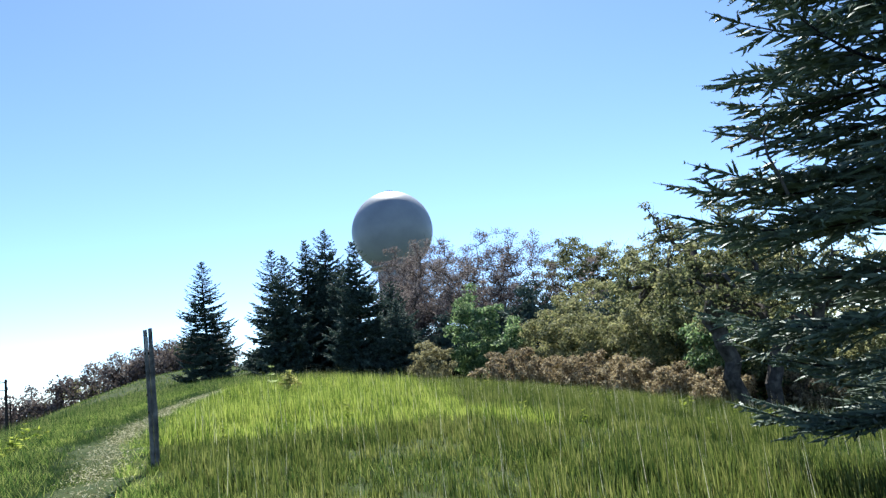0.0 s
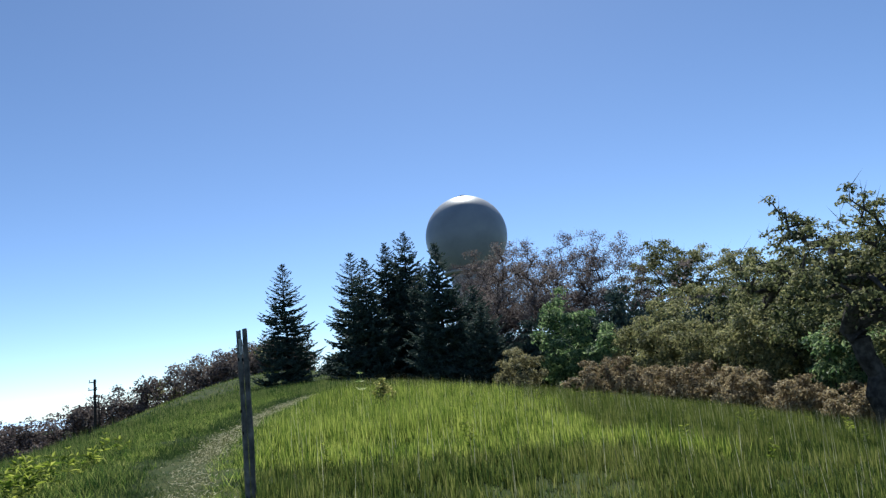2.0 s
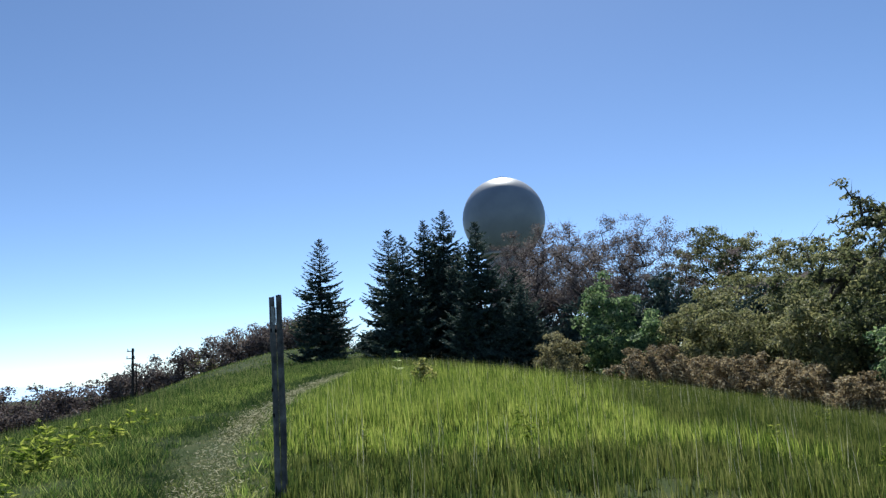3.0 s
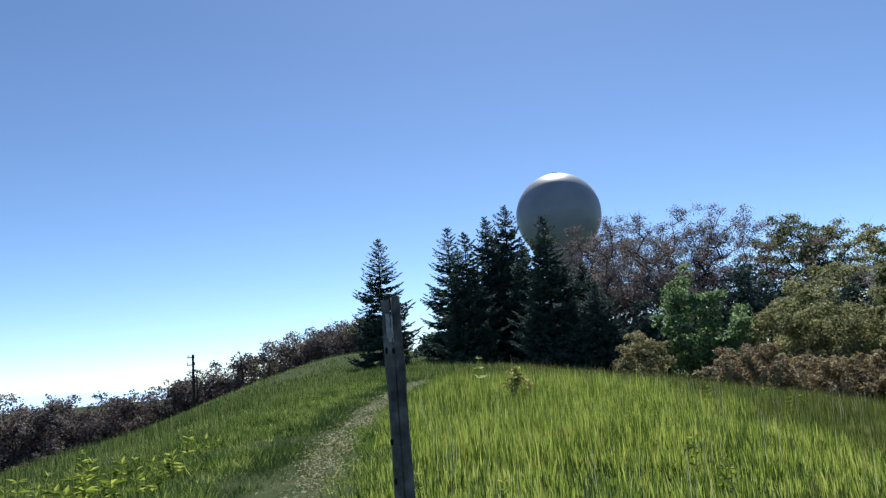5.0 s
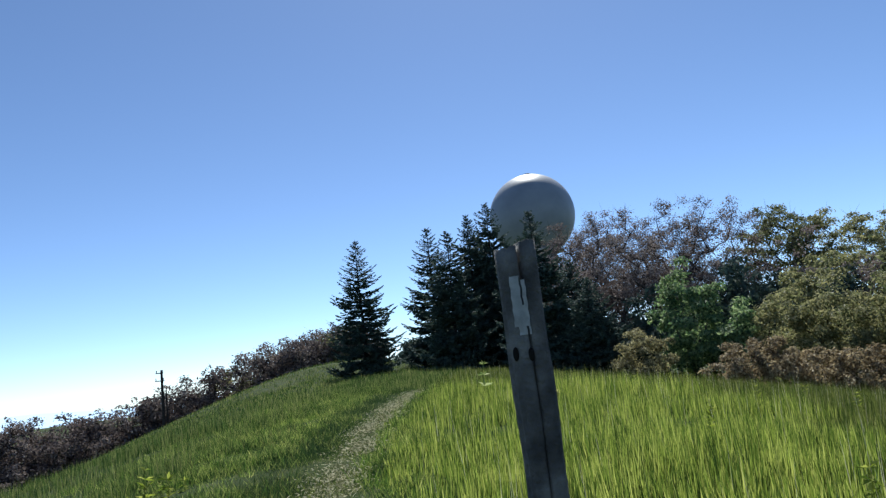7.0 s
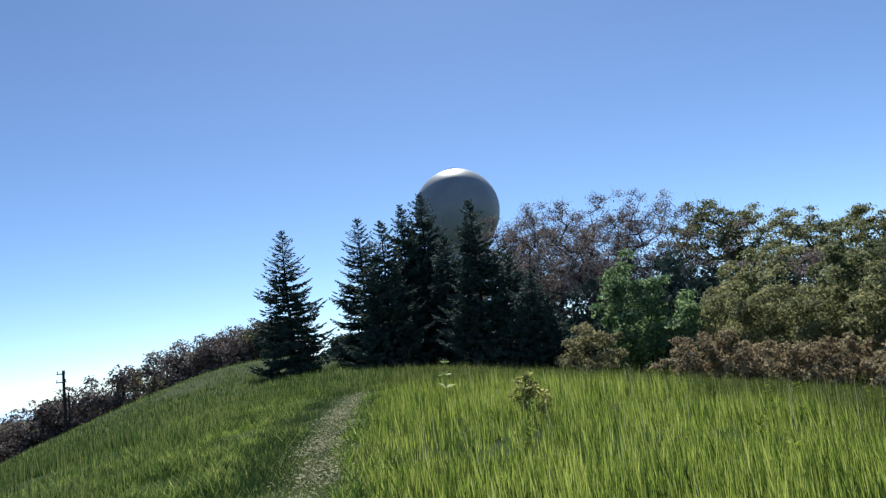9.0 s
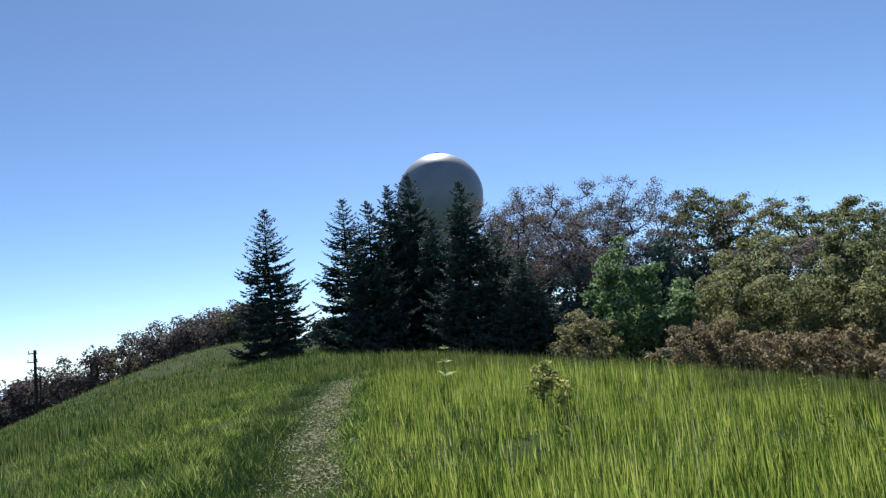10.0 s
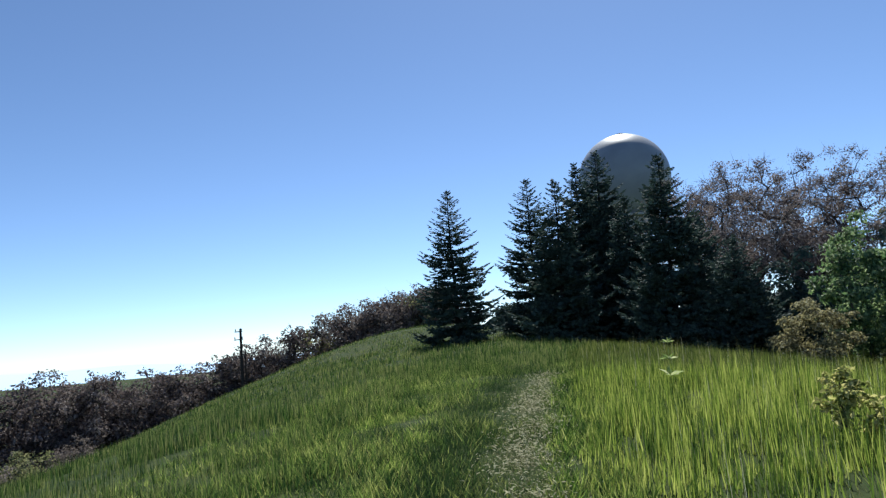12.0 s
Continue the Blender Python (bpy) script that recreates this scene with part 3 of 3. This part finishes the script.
# ---- the nearest fir, beside the start of the path ----
def near_fir():
    t, A, B, F = fir("fir_tree", 4.6, 6.5, "large near fir with flat shelving boughs close to the path", 8.2, 2.8, 18, bare=0.12, dense=1.55, top=0.15, taper=0.6, lifted=0.24, level=-0.05, low=0.75, uneven=(0.7, 1.04))
    wood = Geo()
    wood.spindles(A, B, 0.02)
    piece("shoot_spray", wood, M_NEEDLE2, t, "side shoots thickly set with needles")
    L = np.linalg.norm(B - A, axis=1)
    count = np.clip((L * 36).astype(int), 4, 8)
    idx = np.repeat(np.arange(len(A)), count)
    n = len(idx)
    s = rng.random(n)[:, None]
    d = ((B - A) / (L[:, None] + 1e-6))[idx]
    c = A[idx] + (B - A)[idx] * s
    o = np.cross(d, rng.normal(size=(n, 3)))
    o /= np.linalg.norm(o, axis=1)[:, None] + 1e-9
    w = o * 0.8 + d * 0.7 + [0, 0, 0.25]
    w = w / np.linalg.norm(w, axis=1)[:, None] * rng.uniform(0.022, 0.04, n)[:, None]
    side = np.cross(w, rng.normal(size=(n, 3)))
    side = side / (np.linalg.norm(side, axis=1)[:, None] + 1e-9) * 0.01
    g = Geo()
    g.add(np.stack([c - side, c + side, c + w], 1).reshape(-1, 3), np.arange(3 * n).reshape(-1, 3))
    piece("foliage", g, M_NEEDLE2, t, "short grey-green needles in flat tufts")
    up = Geo()
    up.tube([(-1.65, -0.77, 2.85), (-1.70, -0.79, 3.0), (-1.76, -0.77, 3.2), (-1.75, -0.75, 3.38), (-1.68, -0.74, 3.47)], [0.014, 0.012, 0.011, 0.01, 0.006], 5)
    up.tube([(-1.76, -0.77, 3.16), (-1.68, -0.77, 3.2), (-1.60, -0.77, 3.22)], [0.01, 0.008, 0.005], 5)
    up.tube([(-1.76, -0.76, 3.33), (-1.84, -0.76, 3.35), (-1.88, -0.76, 3.4)], [0.012, 0.014, 0.008], 5)
    piece("upright_shoot", up, M_BARK, t, "bare upright shoot above a bough")


near_fir()

# ---- oaks and bushes along the right-hand wood ----
OAKS = [(0.2, 58.0, 12.2, 4.2, "bud"), (4.2, 65.0, 13.8, 4.6, "bud"), (7.4, 62.0, 13.8, 4.2, "bud"), (-3.4, 67.0, 13.4, 4.0, "bud"), (-0.6, 72.0, 14.2, 4.4, "bud"), (12.4, 65.0, 13.2, 4.4, "leaf"), (17.6, 64.0, 12.2, 4.6, "leaf"), (22.4, 61.0, 11.5, 4.6, "leaf"), (27.0, 58.0, 10.5, 4.6, "leaf")]
for x, y, h, s, kind in OAKS:
    if kind == "bud":
        broadleaf("oak_tree", x, y, "half-bare oak with reddish spring buds on fine twigs", "tree", h, s, M_BUD, 13000, 0.155, clumps=150, puff=0.55, bole=0.26, middle=0.5, tip=0.016, twigs=14, wander=0.14, group="oaks behind the meadow", skirt=0.75, flat=0.8, lump=0.14, hollow=0.5, fill=0.25)
    else:
        broadleaf("oak_tree", x, y, "open-crowned oak with thin olive spring leaves", "tree", h, s, M_LEAF, 10000, 0.22, clumps=90, puff=0.55, bole=0.4, middle=0.66, tip=0.022, twigs=6, group="oaks behind the meadow", skirt=0.6, flat=0.5, lump=0.25, hollow=0.45, fill=0.18)
for x, y, h, s in ((-1.4, 61.0, 8.4, 3.2), (2.0, 60.0, 9.2, 3.6), (5.4, 58.5, 8.8, 3.4), (12.4, 60.0, 9.2, 3.8), (16.0, 57.0, 8.8, 3.8), (21.0, 54.0, 8.2, 3.8)):
    broadleaf("understorey_tree", x, y, "brownish twiggy undergrowth between the oaks", "tree", h, s, M_BUD, 8000, 0.22, clumps=70, puff=0.6, bole=0.2, middle=0.45, tip=0.012, twigs=6, skirt=1.0, hollow=0.4, group="undergrowth in the wood", fill=0.25)
# added dark trees; their needle colour stands in for deep shade in gaps
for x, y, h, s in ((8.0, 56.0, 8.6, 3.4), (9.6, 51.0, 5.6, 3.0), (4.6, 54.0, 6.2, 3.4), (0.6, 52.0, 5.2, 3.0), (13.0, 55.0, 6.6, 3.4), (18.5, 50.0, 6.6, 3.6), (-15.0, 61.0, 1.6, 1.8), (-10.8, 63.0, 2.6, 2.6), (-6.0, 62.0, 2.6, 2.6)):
    broadleaf("shade_tree", x, y, "dense dark evergreen growth added to fill shaded gaps", "tree", h, s, M_NEEDLE, 6500, 0.36, clumps=80, puff=0.55, bole=0.25, middle=0.45, skirt=1.0, hollow=0.35, group="dark growth in the wood", fill=0.5, lump=0.2)

BUSHES = [
    (2.1, 44.5, 5.4, 1.9, "green"), (3.9, 43.3, 3.5, 1.8, "green"), (6.0, 42.0, 3.8, 1.9, "yellow"), (9.8, 48.0, 6.9, 3.6, "olive"),
    (12.8, 46.0, 7.2, 3.2, "olive"), (11.6, 40.5, 6.6, 2.6, "olive"), (8.2, 40.4, 4.9, 2.4, "yellow"), (10.5, 37.0, 5.0, 2.4, "olive"),
    (12.8, 35.0, 7.0, 2.9, "olive"), (12.3, 31.5, 4.0, 2.1, "green"), (14.9, 31.0, 5.0, 2.4, "olive"), (17.4, 40.0, 6.3, 3.2, "olive"), (19.0, 34.0, 5.4, 3.2, "olive"), (16.5, 27.0, 4.5, 2.6, "olive"), (15.4, 34.0, 5.6, 3.0, "olive"), (13.4, 29.0, 3.6, 2.0, "olive"),
]
LOOK = {"green": (M_GREEN, "bright green leafy bush at the meadow's edge", 0.15), "yellow": (M_OLIVE, "rounded yellow-green bush at the meadow's edge", 0.13), "olive": (M_OLIVE, "tall olive-green thicket of young oak leaves", 0.15)}
for x, y, h, s, kind in BUSHES:
    leaf, words, size = LOOK[kind]
    broadleaf("bush", x, y, words, "bush", h * 1.08, s * 1.08, leaf, 9500, size * 1.3, clumps=62, puff=0.44, bole=0.2, middle=0.45, tip=0.011, twigs=4, group="bushes along the wood", skirt=1.0, hollow=0.5, flat=0.55, lump=0.45, fill=0.25)

broadleaf("bush", -0.7, 40.0, "small tan-leaved bush beside a dark fir", "bush", 2.4, 1.5, M_TAN, 4500, 0.13, clumps=36, puff=0.3, bole=0.15, middle=0.42, tip=0.006, skirt=1.0)
BRAMBLES = [(3.4, 38.6, 2.0, 1.8), (5.4, 37.8, 1.8, 1.8), (7.2, 36.2, 1.95, 1.9), (8.7, 33.8, 1.6, 1.7), (9.8, 31.2, 1.4, 1.6), (10.9, 29.0, 1.3, 1.5), (13.2, 27.4, 1.5, 1.6)]
for x, y, h, s in BRAMBLES:
    broadleaf("bramble", x, y, "low rusty-brown bramble thicket along the grass", "bramble", h * 1.12, s, M_RUST, 7000, 0.135, clumps=75, puff=0.22, bole=0.15, middle=0.4, tip=0.006, twigs=5, group="brambles along the grass", skirt=1.0, hollow=0.5, flat=0.7)

# the old oak, forked low, with a second stem leaning away
broadleaf("old_oak", 10.5, 26.2, "old oak with a thick dark trunk and crooked spreading limbs", "tree", 8.4, 4.1, M_LEAF, 12000, 0.16, clumps=130, puff=0.36, bole=0.36, middle=0.62, tip=0.026, twigs=5, lean=(-0.12, 0), wander=0.4, skirt=0.6, hollow=0.45, flat=0.5, lump=0.28)
broadleaf("old_oak", 11.5, 26.4, "old oak stem leaning away from its neighbour, thinly leaved", "tree", 7.4, 4.0, M_LEAF, 8500, 0.16, clumps=110, puff=0.36, bole=0.34, middle=0.6, tip=0.026, twigs=5, lean=(0.42, 0), wander=0.4, skirt=0.6, hollow=0.45, flat=0.5, lump=0.28)


# ---- the far brow: scrub trees and a pole ----
def far_scrub():
    kinds = []
    for i in range(4):
        mat, words, n = ((M_HEDGE, "brown half-bare scrub tree on the far slope", 1700), (M_HEDGE, "purple-brown scrub tree on the far slope", 1900), (M_BUD, "reddish budding scrub tree on the far slope", 1700), (M_OLIVE, "dull green scrub tree on the far slope", 1700))[i]
        kinds.append(broadleaf("scrub_tree", -60 - 6 * i, 128, words, "tree", 7.0, 4.0, mat, n + 300, 0.35, clumps=42, puff=0.75, lump=0.2, bole=0.3, middle=0.5, tip=0.03, twigs=1, hollow=0.5, flat=0.7, fill=0.4, group="scrub along the far slope", skirt=1.0))
    tall = [broadleaf("scrub_tree", -84 - 14 * i, 134, words, "tree", 14.0, 7.0, mat, 4200, 0.42, clumps=64, puff=1.1, lump=0.22, bole=0.25, middle=0.5, tip=0.045, twigs=1, hollow=0.5, flat=0.7, fill=0.3, group="scrub along the far slope", skirt=1.0) for i, (mat, words) in enumerate(((M_HEDGE, "tall purple-brown scrub tree down the far slope"), (M_BUD, "tall reddish budding tree down the far slope")))]
    line_x = [-78, -66, -59, -52, -44, -37, -33, -28]
    line_y = [60, 70, 76, 85, 90, 92, 92, 91]
    line_h = [16.0, 13.2, 9.2, 7.4, 7.0, 7.0, 6.8, 6.1]
    s = np.linspace(0, 7, 34)
    for i, q in enumerate(s):
        for back in (0, 1):
            x = np.interp(q, range(8), line_x) + rng.normal() * 0.7 - 3.0 * back
            y = np.interp(q, range(8), line_y) + rng.normal() * 1.2 + 7.0 * back
            h = np.interp(q, range(8), line_h) * rng.uniform(0.98, 1.12) * (0.95 if back else 1)
            k, full = kinds[rng.choice(4, p=[0.4, 0.3, 0.18, 0.12])], 7
            if h > 9.5:
                k, full = tall[rng.choice(2, p=[0.7, 0.3])], 14
            copy_thing(k, pose(x, y, lift1(x, y) - 0.1, 0, 0, rng.uniform(0, 360)) @ Matrix.Diagonal((h / full, h / full, h / full, 1)))
    for i in range(20):
        y = rng.uniform(38, 72)
        x = -20 - 0.62 * y + rng.normal() * 3.0
        h = rng.uniform(2.6, 4.6)
        copy_thing(kinds[rng.choice([0, 1, 3])], pose(x, y, lift1(x, y) - 0.1, 0, 0, rng.uniform(0, 360)) @ Matrix.Diagonal((h / 7, h / 7, h / 7, 1)))


far_scrub()


def utility_pole():
    x, y = -46.2, 77.0
    t = thing("utility_pole", x, y, "dark wooden utility pole with two short crossarms", "utility pole", sink=0.3)
    h = 4.35 - lift1(x, y) + 0.3
    g = Geo()
    g.tube([(0, 0, 0), (0, 0, h * 0.5), (0.0, 0, h)], [0.17, 0.15, 0.12], 10)
    piece("pole", g, M_POLE, t)
    for z, w in ((h - 0.3, 0.42), (h - 1.1, 0.5)):
        bm = bmesh.new()
        bmesh.ops.create_cube(bm, size=1, matrix=Matrix.Translation((-0.12, -0.2, z)) @ Matrix.Diagonal((2 * w, 0.09, 0.1, 1)))
        bmesh.ops.bevel(bm, geom=bm.edges[:], offset=0.015, segments=1)
        arm = part("crossarm", bm, M_POLE, t)
        for sx in (-1.1, 0.6):
            q = Geo()
            q.tube([(sx * w, -0.2, z + 0.06), (sx * w, -0.2, z + 0.16), (sx * w, -0.2, z + 0.3)], [0.03, 0.05, 0.03], 8)
            piece("insulator", q, M_STEEL, arm, smooth=True)
    g = Geo()
    x2, y2 = x + 0.25, y + 0.3
    t2 = thing("utility_pole", x2, y2, "slim dark pole standing among the scrub trees", "utility pole", sink=0.3)
    g.tube([(0, 0, 0), (0, 0, 4.5), (0, 0, h - 2.2)], [0.08, 0.07, 0.06], 8)
    piece("pole", g, M_POLE, t2)


utility_pole()


# ---- the waymark post ----
def waymark_post():
    t = thing("waymark_post", -3.73, 9.3, "weathered split wooden post with a faded white paint blaze", "post", sink=0.25)
    h = 2.04
    rows, sides = 34, 20

    def stave(a0, a1, top, seed):
        """One half of the cloven post, from angle a0 to a1, closed along the cleft."""
        bm = bmesh.new()
        rings = []
        for i in range(rows + 1):
            z = top * i / rows
            ring = []
            for j in range(sides + 1):
                a = a0 + (a1 - a0) * j / sides
                r = 0.057 - 0.006 * z / h + 0.004 * math.sin(3 * a + seed) + 0.0075 * noise.noise((3 * math.cos(a), 3 * math.sin(a), z * 2.2 + seed))
                r += 0.0022 * noise.noise((14 * math.cos(a), 14 * math.sin(a), z * 1.5))
                if 1.45 < z < 1.75:
                    r *= 1.0 + 0.07 * math.sin((z - 1.45) / 0.3 * math.pi)
                x, y = r * math.cos(a), r * math.sin(a) * 0.82
                gap = 0.002 + 0.006 * max(0, (z - 1.55) / 0.5) + 0.003 * noise.noise((0, z * 4, seed))
                x += gap if seed > 1 else -gap
                ring.append(bm.verts.new((x - 0.03 * z / h * 0.6, y, z + (0.012 * noise.noise((x * 60, y * 60, seed)) if i == rows else 0))))
            rings.append(ring)
        for r0, r1 in zip(rings, rings[1:]):
            for j in range(sides):
                bm.faces.new((r0[j], r0[j + 1], r1[j + 1], r1[j]))
            bm.faces.new((r0[sides], r0[0], r1[0], r1[sides]))
        bm.faces.new(rings[-1])
        bm.faces.new(rings[0][::-1])
        return bm
    part("stave", stave(-1.28, 1.86, h, 2.3), M_WOOD, t, "", True)
    part("stave", stave(1.86, 5.0, h - 0.015, 0.4), M_WOOD, t, "", True)
    # painted blaze, a thin skin on the face towards the walker
    bm = bmesh.new()
    cols, lines = 8, 14
    grid = []
    for i in range(lines + 1):
        z = 1.775 + 0.165 * i / lines
        row = []
        for j in range(cols + 1):
            a = -1.95 + 0.72 * j / cols + 0.02 * math.sin(i * 1.9)
            r = 0.0665 - 0.006 * z / h
            row.append(bm.verts.new((r * math.cos(a) - 0.018 * z / h, r * math.sin(a) * 0.82, z)))
        grid.append(row)
    for i in range(lines):
        for j in range(cols):
            if (i in (0, 1) and j in (0, 1, 6)) or (j == 5 and i > 6) or (i == lines - 1 and j > 5):
                continue
            bm.faces.new((grid[i][j], grid[i][j + 1], grid[i + 1][j + 1], grid[i + 1][j]))
    bmesh.ops.solidify(bm, geom=bm.faces[:], thickness=0.003)
    part("paint_blaze", bm, M_BLAZE, t, "faded white paint blaze, chipped at the edges")
    for z, x in ((1.725, -0.036), (1.72, 0.006), (1.2, -0.04), (0.98, -0.03)):
        bm = bmesh.new()
        bmesh.ops.create_icosphere(bm, subdivisions=2, radius=1, matrix=Matrix.Translation((x - 0.01, -0.042, z)) @ Matrix.Diagonal((0.009, 0.008, 0.02, 1)))
        part("knot_hole", bm, M_HOLE, t, "dark rotted hole")


M_BLAZE = material("faded_white_paint", [(0.5, 0.5, 0.48), (0.68, 0.68, 0.66), (0.78, 0.78, 0.76)], 0.7, 30.0, bump=0.4)
M_HOLE = material("rotted_hole", [(0.012, 0.01, 0.009), (0.02, 0.018, 0.015)], 1.0, 20.0, bump=0.3)
waymark_post()


# ---- small plants in the grass ----


def weed(name, x, y, label, h, mat, leaf, n, whorls):
    t = thing(name, x, y, label, "weed", "weeds in the meadow", sink=0.02)
    g = Geo()
    g.tube([(0, 0, 0), (0.01, 0.0, h * 0.5), (0.02, 0.01, h)], [0.006, 0.005, 0.003], 5)
    piece("stem", g, mat, t)
    lv = Geo()
    for w in range(whorls):
        z = h * (0.35 + 0.65 * w / max(1, whorls - 1))
        a = rng.uniform(0, 6.28, n)
        aim = np.stack([np.cos(a), np.sin(a), np.full(n, 0.35)], -1)
        lv.leaves(np.repeat([[0.015, 0.005, z]], n, 0), leaf * (1.1 - 0.4 * w / whorls), aim * 1.5, 0.35, 2.0)
    piece("leaves", lv, mat, t)
    return t


def weeds():
    a = weed("leafy_weed", -9.0, 13.0, "light green broad-leaved weed in the turf", 0.32, M_WEED, 0.15, 7, 3)
    b = weed("leafy_weed", -9.8, 14.2, "light green tall-stemmed weed in the grass", 0.5, M_WEED, 0.13, 6, 4)
    for i in range(95):
        x, y = rng.normal(-8.0, 1.2), rng.normal(12.0, 1.7)
        if path_off(x, y) > -1.9 or y < 6:
            continue
        s = rng.uniform(0.55, 1.1)
        copy_thing(a if rng.random() < 0.75 else b, pose(x, y, lift1(x, y) - 0.02, 0, 0, rng.uniform(0, 360)) @ Matrix.Diagonal((s, s, s, 1)))
    for i in range(40):
        x, y = rng.uniform(-4.5, 8), 11 + 20 * rng.random() ** 1.3
        if path_off(x, y) < 1.2:
            continue
        s = rng.uniform(0.5, 0.85)
        copy_thing(b, pose(x, y, lift1(x, y) - 0.02, 0, 0, rng.uniform(0, 360)) @ Matrix.Diagonal((s, s, s, 1)))
    f = weed("pale_weed", -5.8, 24.4, "tall weed with pale whitish top leaves", 0.78, M_PALE, 0.16, 8, 3)


M_SAP = material("yellow_sapling_leaf", [(0.130, 0.150, 0.045), (0.290, 0.300, 0.100), (0.460, 0.420, 0.180)], 0.5, 3.0, island=0.6, glow=0.5, bump=0)
M_PALE = material("pale_weed_leaf", [(0.16, 0.22, 0.07), (0.3, 0.36, 0.14), (0.45, 0.47, 0.26)], 0.5, 3.0, island=0.6, glow=0.4, bump=0)
broadleaf("sapling", -4.3, 20.2, "small yellow-leaved sapling standing in tall grass", "sapling", 0.86, 0.31, M_SAP, 950, 0.07, clumps=40, puff=0.06, bole=0.25, middle=0.56, tip=0.003, twigs=3, skirt=0.95, hollow=0.3, fill=0.0)
weeds()


# ---- distance beyond the slope, haze painted into colour and glow ----
def distant_hills():
    m = bpy.data.materials.new("haze_painted_hills")
    m.use_nodes = True
    bs = m.node_tree.nodes["Principled BSDF"]
    # pale blue base and faint emission stand in for the air's haze
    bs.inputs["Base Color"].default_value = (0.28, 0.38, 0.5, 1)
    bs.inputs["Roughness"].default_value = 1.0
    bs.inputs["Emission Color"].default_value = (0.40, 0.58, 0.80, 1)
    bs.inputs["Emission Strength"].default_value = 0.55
    g = Geo()
    az = np.radians(np.linspace(-95, -5, 120))
    far = 2600.0
    crest = 2.0 - far * np.tan(np.radians(0.55 + 0.18 * np.sin(az * 9) + 0.1 * np.sin(az * 31 + 1)))
    low = np.full(120, -90.0)
    near = np.stack([np.sin(az) * (far - 500), np.cos(az) * (far - 500), low], -1)
    top = np.stack([np.sin(az) * far, np.cos(az) * far, crest], -1)
    back = np.stack([np.sin(az) * (far + 500), np.cos(az) * (far + 500), low], -1)
    f = []
    for i in range(119):
        for o in (0, 120):
            f += [(o + i, o + i + 1, o + i + 121), (o + i, o + i + 121, o + i + 120)]
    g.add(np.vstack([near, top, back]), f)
    tagged(piece("backdrop", g, m, smooth=True), "far horizon hills with pale blue haze painted on", "hills", kind="structure")


distant_hills()
